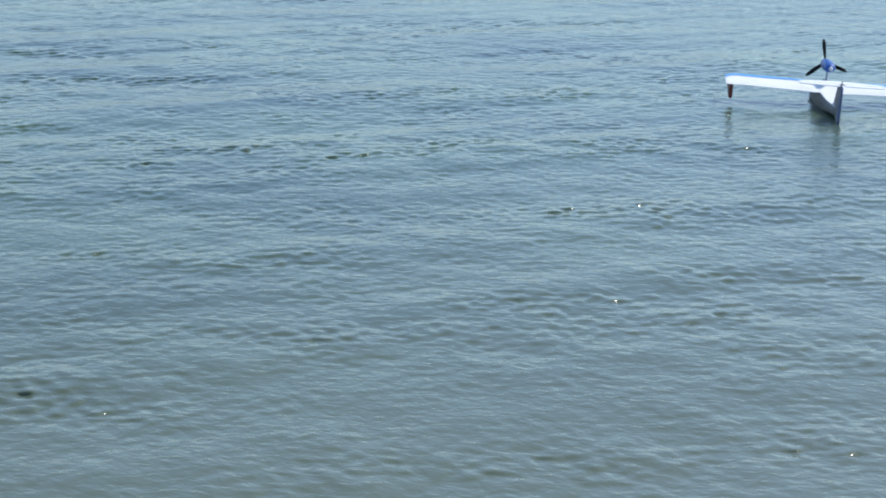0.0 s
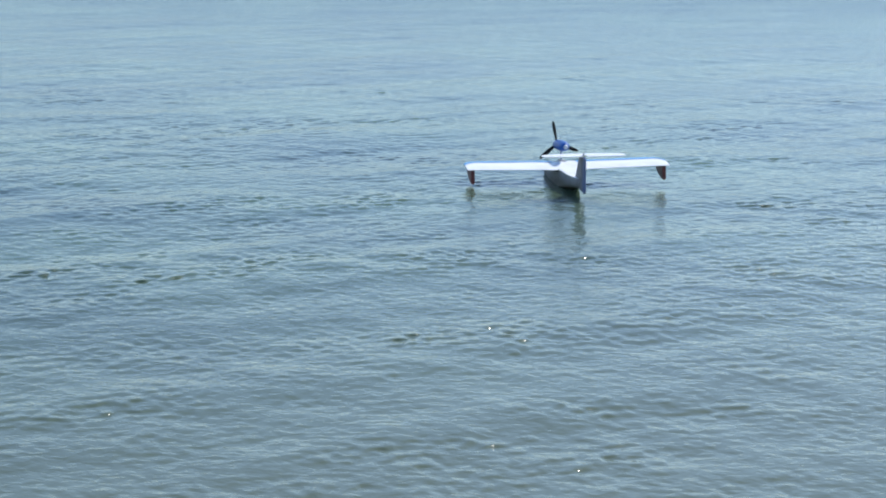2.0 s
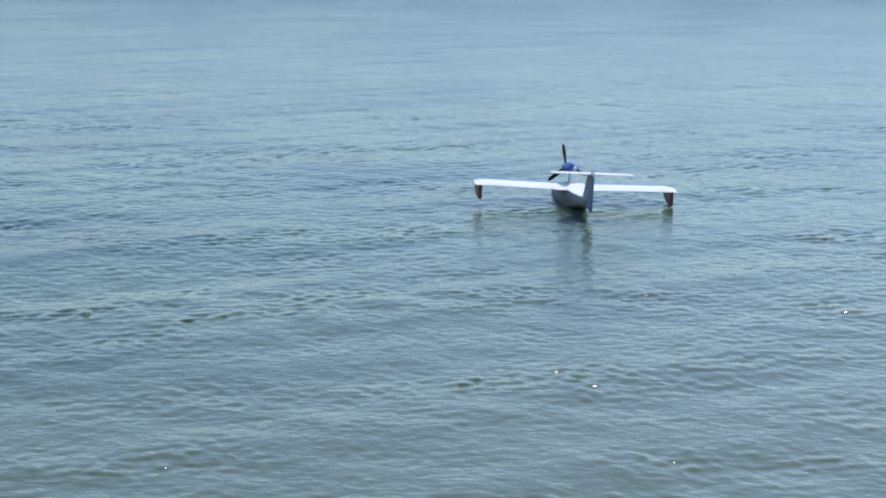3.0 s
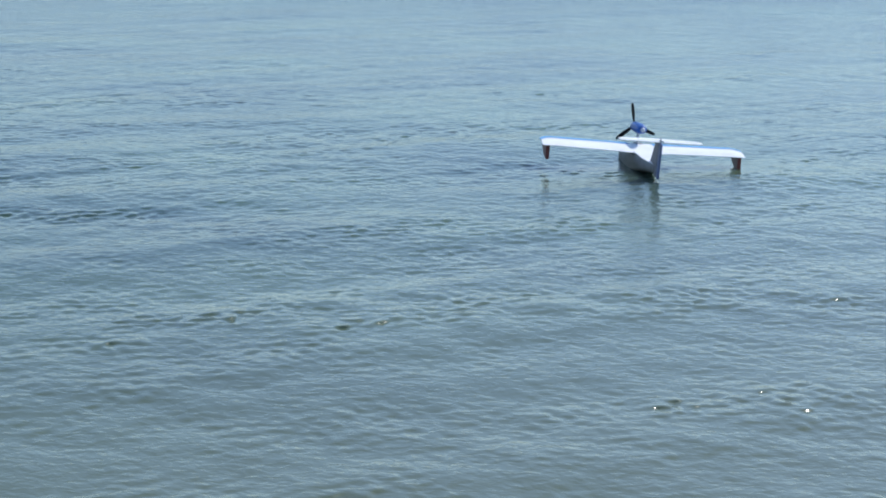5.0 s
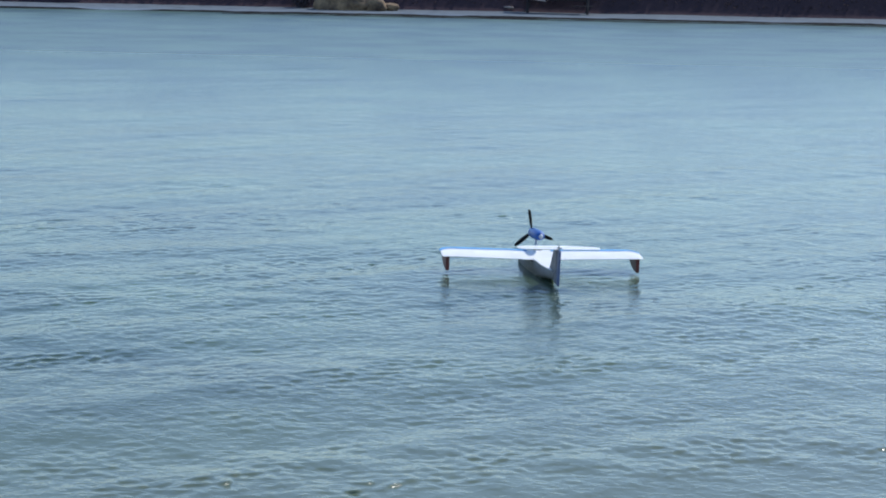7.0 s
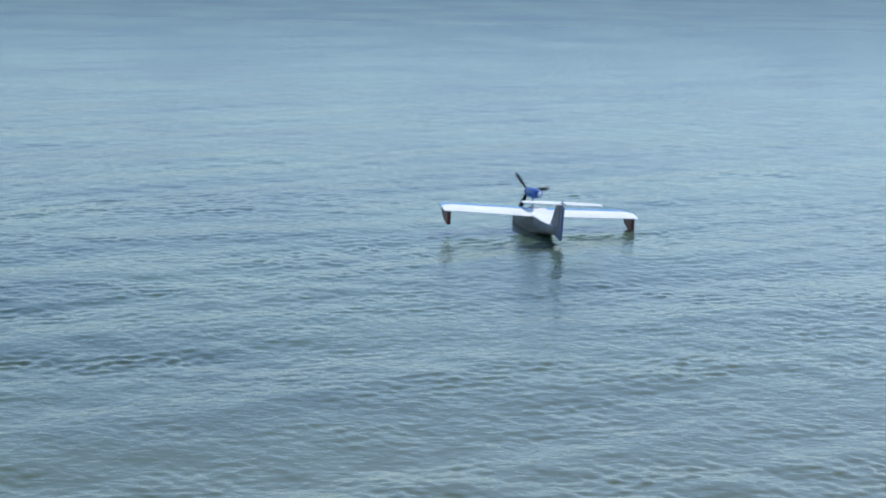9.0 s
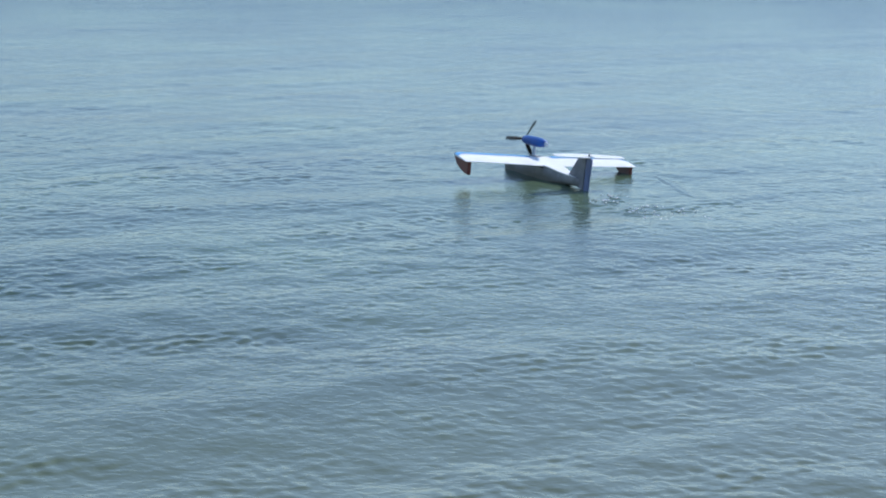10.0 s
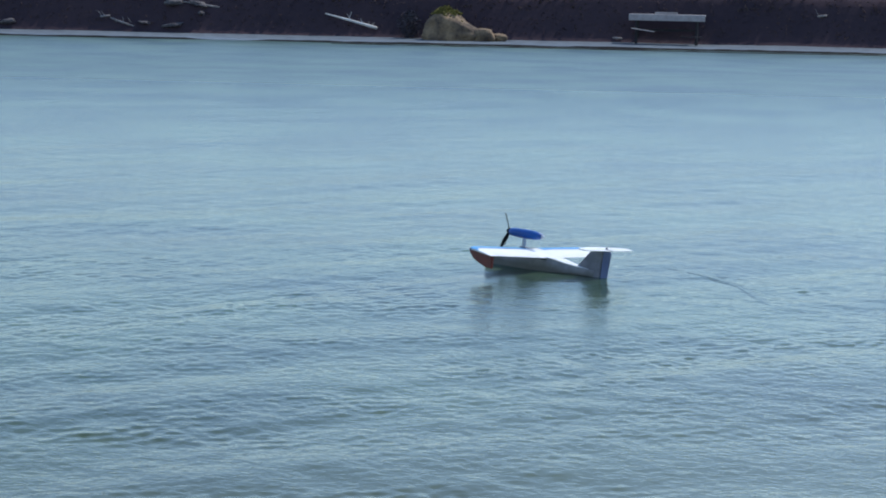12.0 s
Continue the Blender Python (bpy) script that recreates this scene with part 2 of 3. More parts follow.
def water_sheet():
    """The lake's surface: a sheet that fans out from the near shore, carrying a low swell and, in bands along it, short leaning ripples."""
    rnd = np.random.RandomState(7)
    ys, y = [-120.0, -60, -30, -15, -8, -4, -1, 1.0], 2.2
    while y < 80:
        ys.append(y)
        y += float(np.interp(y, [2, 8, 13, 20, 30, 50, 80], [0.013, 0.016, 0.021, 0.040, 0.075, 0.20, 0.5]))
    ys = np.array(ys + [90, 120, 200, 400, 900])
    fan = np.linspace(0, 1, 880)
    reach = np.clip(ys, 2.2, 80)[:, None]
    inner = (-2.4 - 0.47 * reach) + fan[None, :] * (4.6 + 0.70 * reach)
    wide = np.array([900.0, 400, 150, 60, 20, 6, 1.5])[None, :]
    X = np.concatenate([inner[:, :1] - wide, inner, inner[:, -1:] + wide[:, ::-1]], 1)
    Y = np.repeat(ys[:, None], X.shape[1], 1)
    xs = X[0]
    gap_y, gap_x = np.gradient(ys)[:, None], np.gradient(X, axis=1)
    base = np.arctan2(WIND.y, WIND.x)
    along, across = X * WIND.x + Y * WIND.y, X * -WIND.y + Y * WIND.x

    def patches(low, high, count, spread):
        total = np.zeros_like(X)
        for _ in range(count):
            a, k, p = rnd.normal(0, spread), 2 * np.pi / rnd.uniform(low, high), rnd.uniform(0, 6.28)
            total += np.sin(k * (along * np.cos(a) + across * np.sin(a)) + p)
        return total / np.sqrt(count / 2)

    def waves(low, high, count, slope, spread):
        total = np.zeros_like(X)
        for lam in np.geomspace(low, high, count):
            lam *= rnd.uniform(0.93, 1.07)
            a, k = base + rnd.normal(0, spread), 2 * np.pi / lam
            keep = np.clip(lam / (2.4 * gap_y) - 0.8, 0, 1) * np.clip(lam / (2.4 * gap_x) - 0.8, 0, 1)
            total += slope / k * keep * np.cos(k * (X * np.cos(a) + Y * np.sin(a)) + rnd.uniform(0, 6.28))
        return total

    # rough bands lie along the swell, broken up by calmer patches
    bands, blots = patches(1.1, 2.4, 7, 0.22), patches(0.6, 3.5, 9, 1.2)
    flecks = np.clip(1.0 + 0.36 * patches(0.25, 0.9, 14, 1.6), 0.4, 1.9)
    near = np.interp(Y, [3, 8, 13, 20, 30, 60], [1.0, 1.0, 0.90, 0.66, 0.38, 0.10])
    rough = np.clip(1.0 + 0.26 * bands + 0.18 * blots, 0.6, 1.7)
    swell = waves(0.55, 2.2, 22, 0.0055, 0.35)
    chop = waves(0.125, 0.50, 40, 0.0064, 1.1)
    ripple = waves(0.045, 0.125, 64, 0.0104, 1.05)
    Z = swell * near + (chop * (0.35 + 0.65 * rough) + ripple * rough * flecks) * near
    # the crests lean before the wind: narrow steep fronts, long gentle backs
    lean = np.clip(4.0 * (0.6 * chop + ripple * flecks) * near * rough, -0.06, 0.06)
    X, Y = X + lean * WIND.x, Y + lean * WIND.y
    co = np.stack([X, Y, Z], -1).reshape(-1, 3)
    r, c = len(ys), len(xs)
    i = (np.arange(r - 1)[:, None] * c + np.arange(c - 1)[None, :]).ravel()
    quads = np.stack([i, i + 1, i + 1 + c, i + c], 1).astype(np.int32)
    me = bpy.data.meshes.new("water")
    me.vertices.add(len(co))
    me.vertices.foreach_set("co", co.astype(np.float32).ravel())
    me.loops.add(quads.size)
    me.loops.foreach_set("vertex_index", quads.ravel())
    me.polygons.add(len(quads))
    me.polygons.foreach_set("loop_start", np.arange(0, quads.size, 4, dtype=np.int32))
    me.polygons.foreach_set("use_smooth", np.ones(len(quads), dtype=bool))
    me.update(calc_edges=True)
    me.materials.append(WATER)
    return tagged(new("water", me), "rippled grey-blue lake water under a bright sky", "lake", kind="structure")


water = water_sheet()


# ---------------- far shore ----------------
SHORE = 62.3


def bank_height(x, y):
    d = y - SHORE
    # a flat gravel margin at the water, then a steep cut bank
    z = 0.1 * d if d < 0 else float(np.interp(d, [0, 0.35, 1.6, 1.75, 2.45, 3.2, 6, 40], [0, 0.02, 0.06, 0.28, 1.50, 1.75, 1.85, 1.95]))
    rough = min(1.0, max(0.0, d - 1.6)) * 0.22
    return z + rough * noise.fractal(Vector((x * 0.45, y * 0.45, 3.1)), 1.0, 2.0, 4) + (0.012 * noise.noise(Vector((x * 0.35, 0, 9))))


def build_bank():
    bm = bmesh.new()
    xs = list(np.arange(-60, 50.1, 0.5))
    xs = [-900, -400, -200, -110] + xs + [110, 200, 400, 900]
    ys = list(np.arange(60.8, 66.0, 0.16)) + list(np.arange(66.0, 80, 0.6)) + [85, 95, 120, 200, 500, 900]
    grid = [[bm.verts.new((x, y, bank_height(x, y))) for x in xs] for y in ys]
    for a, b in zip(grid, grid[1:]):
        for i in range(len(xs) - 1):
            bm.faces.new((a[i], a[i + 1], b[i + 1], b[i]))
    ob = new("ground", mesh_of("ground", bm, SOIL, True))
    tagged(ob, "earth bank on the far shore, coloured dark for its shade", "bank", kind="structure")
    # a narrow pale margin: gravel, and outward a strip coloured as sky-reflecting calm water
    bm = bmesh.new()
    xs = list(np.arange(-60, 50.1, 0.5))
    ys = [SHORE - 2.5, SHORE - 2.2, SHORE - 1.0, SHORE + 0.1, SHORE + 0.8, SHORE + 1.55]
    grid = [[bm.verts.new((x, y + (0.06 * noise.noise(Vector((x * 0.3, j, 1))) if j == 5 else 0), -0.03 if j == 0 else max(0.012, bank_height(x, y)) + 0.018)) for x in xs] for j, y in enumerate(ys)]
    for a, b in zip(grid, grid[1:]):
        for i in range(len(xs) - 1):
            bm.faces.new((a[i], a[i + 1], b[i + 1], b[i]))
    tagged(new("beach", mesh_of("beach", bm, PALE_MARGIN, True)), "narrow pale strip at the waterline, gravel and painted sky reflection", "beach", kind="structure")
    # low black lips, broken in places, along the waterline
    bm = bmesh.new()
    for out, high, seed, begin in ((2.55, 0.055, 2, -60), (3.7, 0.024, 6, -9.5)):
        rows = []
        for x in np.arange(begin, 50.1, 0.25):
            gap = min(1.0, abs(x + 12.9) / 1.3) ** 3
            h = max(-0.04, (high + 0.030 * noise.noise(Vector((x * 0.5, 4, seed))) + 0.016 * noise.noise(Vector((x * 2.1, 1, seed)))) * gap)
            y = SHORE - out + 0.25 * noise.noise(Vector((x * 0.2, 0, seed + 3)))
            rows.append([bm.verts.new((x, y + dy, z)) for dy, z in ((-0.10, -0.06), (-0.05, h * 0.8), (0.0, h), (0.12, h * 0.7), (0.22, -0.06))])
        for a, b in zip(rows, rows[1:]):
            for k in range(4):
                bm.faces.new((a[k], b[k], b[k + 1], a[k + 1]))
    tagged(new("dark_lip", mesh_of("dark_lip", bm, BLACK_LIP, True)), "low broken black lips along the waterline", "mud", kind="structure")


build_bank()


def leaf_cloud(count, place, size, rnd):
    """Many small bent leaves, each a folded quad, at the places that place() gives."""
    bm = bmesh.new()
    for _ in range(count):
        p = Vector(place())
        s = size * rnd.uniform(0.6, 1.4)
        m = Euler((rnd.uniform(0, 6.28), rnd.uniform(0, 6.28), rnd.uniform(0, 6.28))).to_matrix()
        a, b, c, d = (bm.verts.new(p + m @ Vector(q) * s) for q in ((0, -1, 0), (0.42, 0, 0.16), (0, 1, 0), (-0.42, 0, 0.16)))
        bm.faces.new((a, b, c))
        bm.faces.new((a, c, d))
    return bm


def build_brush():
    rnd = random.Random(11)

    def spot():
        while True:
            x, y = rnd.uniform(-48, 30), SHORE + 2.2 + 4 * rnd.random() ** 1.6
            if noise.noise(Vector((x * 0.35, y * 0.5, 7))) > -0.05:
                return x, y, bank_height(x, y) + rnd.random() ** 2 * 0.55
    tagged(new("undergrowth", mesh_of("undergrowth", leaf_cloud(4000, spot, 0.09, rnd), LEAF)), "leafy undergrowth on the bank, coloured dark for its shade", "undergrowth", kind="stuff")

    def spot_dry():
        x, y = rnd.uniform(-48, 30), SHORE + 1.75 + 0.8 * rnd.random() ** 1.2
        return x, y, bank_height(x, y) + rnd.random() * 0.04
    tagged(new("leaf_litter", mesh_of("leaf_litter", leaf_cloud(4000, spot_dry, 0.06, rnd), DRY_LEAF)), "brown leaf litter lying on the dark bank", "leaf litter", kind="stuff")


build_brush()


def build_table():
    """A picnic table standing just above the waterline."""
    x0, y0 = 0.47, SHORE + 1.35
    z0 = bank_height(x0, y0) - 0.02
    table = tagged(new("picnic_table"), "weathered pale grey wooden picnic table on the far bank", "picnic table")
    table.matrix_basis = pose(x0, y0, z0, 0, 0, -3)
    top = 0.98 - z0 + 0.02
    for k in range(4):
        part("top_board", add_box(bmesh.new(), (-1.20, -0.36 + k * 0.185, top - 0.045), (1.20, -0.18 + k * 0.185, top), bevel=0.006), TABLE_WOOD, table)
    part("front_apron", add_box(bmesh.new(), (-1.20, -0.385, top - 0.20), (1.20, -0.362, top - 0.004), bevel=0.005), TABLE_WOOD, table)
    part("bench_board", add_box(bmesh.new(), (-1.15, -0.80, 0.39 - z0), (-0.42, -0.56, 0.415 - z0), Matrix.Rotation(radians(8), 4, "Y"), 0.006), TABLE_WOOD, table, "short pale bench board, sagging at one end")
    part("bench_board", add_box(bmesh.new(), (0.45, -0.80, 0.30 - z0), (1.15, -0.56, 0.325 - z0), Matrix(), 0.006), TABLE_LEG, table)
    for x in (-0.95, 0.95):
        for y in (-0.28, 0.28):
            part("leg", stick([(x, y * 1.6, -0.30), (x, y * 0.7, top - 0.05)], [0.05, 0.045], 6), TABLE_LEG, table)
    part("brace", add_box(bmesh.new(), (-0.95, -0.03, top * 0.45), (0.95, 0.03, top * 0.45 + 0.07)), TABLE_LEG, table)
    tray = tagged(new("tray"), "small pale tray lying on the picnic table", "tray")
    tray.matrix_basis = pose(x0 - 0.04, y0 + 0.05, z0 + top)
    part("tray_base", add_box(bmesh.new(), (-0.36, -0.14, 0.0), (0.36, 0.14, 0.035), bevel=0.01), TABLE_WOOD, tray)
    part("tray_rim", add_box(add_box(bmesh.new(), (-0.36, -0.15, 0.033), (0.36, -0.13, 0.07)), (-0.36, 0.13, 0.033), (0.36, 0.15, 0.07)), TABLE_WOOD, tray)


build_table()


def build_driftwood():
    # a bare bleached trunk leaning down the bank, with broken twigs
    ob = tagged(new("fallen_birch"), "thin bleached birch trunk fallen down the dark bank", "fallen trunk")
    ob.matrix_basis = pose(-9.68, SHORE + 1.6, bank_height(-9.55, SHORE + 1.6) - 0.06)
    z0 = ob.matrix_basis.translation.z
    pts = [(-0.92, 0.16, 0.80 - z0), (-0.4, 0.11, 0.67 - z0), (0.2, 0.09, 0.52 - z0), (0.80, 0.08, 0.36 - z0)]
    part("stem", stick(pts, [0.022, 0.035, 0.045, 0.055], 9), BIRCH, ob, smooth=True)
    for x, dx, dz in ((-0.15, 0.12, 0.26), (-0.05, -0.14, 0.22), (0.35, -0.10, 0.18), (0.50, 0.05, 0.15), (0.58, 0.14, 0.12)):
        b = Vector((x, 0.10 - 0.05 * x, 0.57 - 0.26 * x - z0))
        part("twig", stick([b, b + Vector((dx * 0.6, 0, dz * 0.6)), b + Vector((dx, -0.05, dz))], [0.010, 0.008, 0.004], 5), BIRCH, ob)
    part("root", stick([(-0.9, 0.16, 0.80 - z0), (-0.92, 0.32, 0.74 - z0), (-0.95, 0.55, 0.66 - z0)], [0.02, 0.02, 0.015], 6), BARK, ob)
    # bare branch clumps and pale driftwood further along
    for x, dy, z, length, rise, kind in ((-18.1, 0.95, 0.30, 0.9, -0.25, 3), (-18.8, 1.95, 0.50, 0.4, 0.1, 2), (-15.5, 2.2, 0.97, 1.3, -0.12, 2),
                                         (-1.15, 0.62, 0.14, 0.30, 0.02, 0), (5.6, 2.2, 1.0, 0.35, 0.1, 1)):
        x, z = x * 0.957, z * 0.957 + 0.08
        # each lies against the slope at its own height
        while z > 0.2 and bank_height(x, SHORE + dy) > z:
            dy -= 0.03
        while z > 0.2 and bank_height(x, SHORE + dy) < z - 0.12:
            dy += 0.03
        g = bank_height(x, SHORE + dy)
        d = tagged(new("driftwood"), "bleached bare driftwood branch on the dark bank", "driftwood", "driftwood on the far bank")
        d.matrix_basis = pose(x, SHORE + dy, g)
        h = max(0.012, z - g)
        r = random.Random(int(x * 100))
        part("stem", stick([(-length / 2, 0.05, h + rise * -0.5 + 0.02), (0, -0.03, h), (length / 2, 0, h + rise * 0.5 - 0.03)], [0.02, 0.035, 0.03], 7), DRIFT, d, smooth=True)
        part("stub", stick([(-length * 0.3, 0.03, h), (-length * 0.32, 0.14, h - 0.02), (-length * 0.3, 0.26, h - 0.06)], [0.022, 0.02, 0.012], 6), BARK, d)
        for k in range(kind):
            b = Vector((-length * 0.25 + k * length * 0.27, 0, h + 0.02))
            part("twig", stick([b, b + Vector((r.uniform(-.09, .02), -0.03, 0.10)), b + Vector((r.uniform(-0.17, -0.05), -0.05, r.uniform(0.13, 0.24)))], [0.012, 0.009, 0.004], 5), DRIFT, d)


build_driftwood()


def build_boulder():
    rnd = random.Random(4)
    bm = bmesh.new()
    bmesh.ops.create_icosphere(bm, subdivisions=4, radius=1)
    for v in bm.verts:
        n1 = noise.fractal(v.co * 1.6 + Vector((4, 2, 0)), 1.0, 2.0, 5)
        v.co *= 1 + 0.24 * n1
        f = float(np.interp(v.co.x, [-1.1, -0.5, 0.0, 0.5, 1.1], [0.5, 1.0, 0.75, 0.42, 0.2]))
        v.co = Vector((v.co.x * 1.12, v.co.y * 0.75, v.co.z * 0.92 * f))
    x0, y0 = -6.25, SHORE + 1.15
    rock = tagged(new("boulder", mesh_of("boulder", bm, ROCK, True)), "tan boulder with olive moss on the far waterline", "boulder")
    rock.matrix_basis = pose(x0, y0, 0.18)

    def spot():
        while True:
            a, b = rnd.gauss(-0.35, 0.30), rnd.gauss(-0.2, 0.25)
            hit, p, nrm, _ = rock.closest_point_on_mesh(Vector((a, b, 1.2)))
            if nrm.z > 0.2:
                return p + Vector((0, 0, rnd.random() * 0.10 - 0.01))
    part("moss", leaf_cloud(1500, spot, 0.06, rnd), MOSS, rock, "olive-yellow moss and grass cap")
    # a low grey-leaved shrub grows against its higher end
    shrub = tagged(new("shrub"), "low dusty grey-leaved shrub beside the boulder", "shrub")
    shrub.matrix_basis = pose(-7.75, SHORE + 1.35, bank_height(-7.75, SHORE + 1.35))
    for k in range(6):
        a = k * 1.05
        part("stem", stick([(0.05 * math.cos(a), 0.05 * math.sin(a), -0.05), (0.2 * math.cos(a), 0.12 * math.sin(a), 0.35), (0.42 * math.cos(a), 0.2 * math.sin(a), 0.68)], [0.018, 0.013, 0.006], 5), BARK, shrub)

    def tuft():
        a, r, z = rnd.uniform(0, 6.28), rnd.random() ** 0.5, rnd.random()
        w = math.sin(math.pi * (0.18 + 0.74 * z)) * (0.8 + 0.3 * math.sin(3 * a + 5 * z))
        return 0.52 * r * w * math.cos(a), 0.35 * r * w * math.sin(a), 0.05 + 0.85 * z
    part("foliage", leaf_cloud(900, tuft, 0.055, rnd), SHRUB_LEAF, shrub, "dusty grey leaves")
    # lower tan stones beside it
    for x, s in ((-5.45, 0.34), (-4.85, 0.18)):
        bm = bmesh.new()
        bmesh.ops.create_icosphere(bm, subdivisions=3, radius=1)
        for v in bm.verts:
            v.co *= 1 + 0.3 * noise.fractal(v.co * 1.5 + Vector((x, 0, 0)), 1.0, 2.0, 4)
            v.co = Vector((v.co.x * s * 1.7, v.co.y * s, v.co.z * s * 0.8))
        st = tagged(new("stone", mesh_of("stone", bm, ROCK, True)), "low tan stone on the far waterline", "stone", "stones on the far waterline")
        st.matrix_basis = pose(x, SHORE + 0.85, 0.1 + s * 0.3, 0, 0, x * 40)
    # pale weathered stones caught in the bank
    for k, (x, z, wide, high) in enumerate(((-15.65, 0.32, 0.36, 0.07), (-16.6, 0.38, 0.22, 0.05), (-14.9, 1.02, 0.30, 0.09), (-15.75, 1.05, 0.32, 0.11), (-21.2, 0.32, 0.26, 0.09), (-14.75, 0.72, 0.10, 0.07))):
        y = SHORE + 0.9
        while bank_height(x, y) < z - high * 0.5:
            y += 0.02
        bm = bmesh.new()
        bmesh.ops.create_icosphere(bm, subdivisions=3, radius=1)
        for v in bm.verts:
            v.co *= 1 + 0.4 * noise.fractal(v.co * 1.4 + Vector((k * 3, 1, 0)), 1.0, 2.0, 4)
            v.co = Vector((v.co.x * wide, v.co.y * 0.2, v.co.z * high))
        st = tagged(new("stone", mesh_of("stone", bm, PALE_STONE, True)), "pale weathered stone bedded in the dark bank", "stone", "pale stones in the bank")
        st.matrix_basis = pose(x, y, z, 0, (-8, 5, 12, -4, 0, 20)[k], 0)


build_boulder()


# ---------------- model seaplane ----------------
def wing_lift(x, y):
    return 0.082 + 0.014 * (abs(x) / 0.6) + 0.021 * (y + 0.228) / 0.228


def wing_edge(x):
    """How far forward the leading edge lies at x."""
    a = abs(x)
    return 0.012 - 0.020 * a / 0.6 - (0.0 if a < 0.55 else 0.045 * ((a - 0.55) / 0.062) ** 2.4)


SECTION = ((0.0, 0.40), (0.02, 0.66), (0.08, 0.82), (0.20, 0.95), (0.40, 1.0), (0.62, 0.82), (0.81, 0.52))


def wing_top(x, y):
    a = abs(x)
    front = wing_edge(x)
    f = (front - y) / (front + 0.228)
    t = 0.019 * (1 if a < 0.5 else 1 - 0.45 * ((a - 0.5) / 0.112) ** 2)
    return wing_lift(x, y) + t * float(np.interp(f, [p[0] for p in SECTION] + [1.0], [p[1] for p in SECTION] + [0.18]))


def build_seaplane():
    plane = tagged(new("model_seaplane"), "white foam radio-controlled seaplane with blue trim floating on the lake", "model aircraft")

    # cambered foam wing, cut away behind for the ailerons
    def wing_ring(x, back):
        front = wing_edge(x)
        ys = [front - f * (front + 0.228) for f, _ in SECTION if front - f * (front + 0.228) > back + 0.004] + [back]
        while len(ys) < 8:
            ys.insert(-1, (ys[-1] + ys[-2]) / 2)
        top = [(x, y, wing_top(x, y)) for y in ys]
        low = [(x, y, wing_lift(x, y) + (0.003 if k == 0 else 0)) for k, y in enumerate(ys)]
        return top + low[::-1]

    bays = [(-0.612, -0.224), (-0.60, -0.226), (-0.57, -0.226), (-0.531, -0.226), (-0.5305, -0.186), (-0.40, -0.186), (-0.26, -0.186), (-0.1305, -0.186), (-0.13, -0.228), (0.0, -0.228)]
    bays = bays + [(-x, y) for x, y in bays[-2::-1]]
    part("wing", loft([wing_ring(x, y) for x, y in bays]), FOAM_WHITE, plane)
    for s in (-1, 1):
        bm = bmesh.new()
        rows = []
        for x in (0.1312, 0.33, 0.5298):
            rows.append([bm.verts.new(p) for p in ((s * x, -0.1868, wing_top(x, -0.1868) - 0.0005), (s * x, -0.228, wing_lift(x, -0.228) + 0.005), (s * x, -0.229, wing_lift(x, -0.228) + 0.001), (s * x, -0.1868, wing_lift(x, -0.1868) + 0.001))])
        for a, b in zip(rows, rows[1:]):
            for i in range(4):
                bm.faces.new((a[i], a[(i + 1) % 4], b[(i + 1) % 4], b[i]))
        bm.faces.new(rows[0])
        bm.faces.new(rows[-1][::-1])
        bmesh.ops.recalc_face_normals(bm, faces=bm.faces[:])
        part("aileron", bm, FOAM_WHITE, plane)
        # blue film wrapped over the leading edge
        bm, rows = bmesh.new(), []
        for x in (0.075, 0.20, 0.34, 0.48, 0.55, 0.58, 0.598, 0.6135):
            e = wing_edge(x)
            width = 0.074 + 0.010 * math.sin(x * 19)
            pts = [(s * x, e - 0.03, wing_lift(x, e) - 0.0018), (s * x, e + 0.002, wing_lift(x, e) - 0.001), (s * x, e + 0.0035, wing_top(x, e) + 0.001)]
            pts += [(s * x, e - width * k, wing_top(x, e - width * k) + 0.0022) for k in (0.09, 0.3, 0.6, 1.0)]
            rows.append([bm.verts.new(p) for p in pts])
        for a, b in zip(rows, rows[1:]):
            for i in range(6):
                bm.faces.new((a[i], a[i + 1], b[i + 1], b[i]))
        bmesh.ops.recalc_face_normals(bm, faces=bm.faces[:])
        part("leading_edge", bm, BLUE_TRIM, plane, "sky-blue film strip along the leading edge")
        # shark-fin float hanging under the tip
        prof = [(-0.008, 0.116), (-0.020, 0.090), (-0.055, 0.056), (-0.105, 0.034), (-0.165, 0.018), (-0.218, 0.012), (-0.224, 0.020), (-0.222, 0.098)]
        bm = side_plate(prof, 0.011, None, 0.004, s * 0.580)
        part("tip_float", bm, RED_FLOAT, plane, "brick-red fin-shaped tip float")

    # slab-sided hull: chine bottom with a step, deep at the front, narrow at the tail
    stations = [(0.375, 0.018, 0.052, 0.030), (0.355, 0.042, 0.058, 0.004), (0.30, 0.062, 0.066, -0.028), (0.20, 0.070, 0.074, -0.046), (0.03, 0.072, 0.083, -0.052),
                (-0.12, 0.070, 0.083, -0.050), (-0.125, 0.069, 0.083, -0.034), (-0.23, 0.062, 0.082, -0.020), (-0.36, 0.044, 0.074, -0.001), (-0.47, 0.026, 0.066, 0.011), (-0.60, 0.010, 0.060, 0.020)]
    rings = [[(-w, y, t), (-w * 0.98, y, b + 0.012), (-w * 0.85, y, b), (0, y, b - 0.008), (w * 0.85, y, b), (w * 0.98, y, b + 0.012), (w, y, t), (0, y, t)] for y, w, t, b in stations]
    part("hull", loft(rings), HULL, plane, "slab-sided white foam hull, coloured grey for its shade")
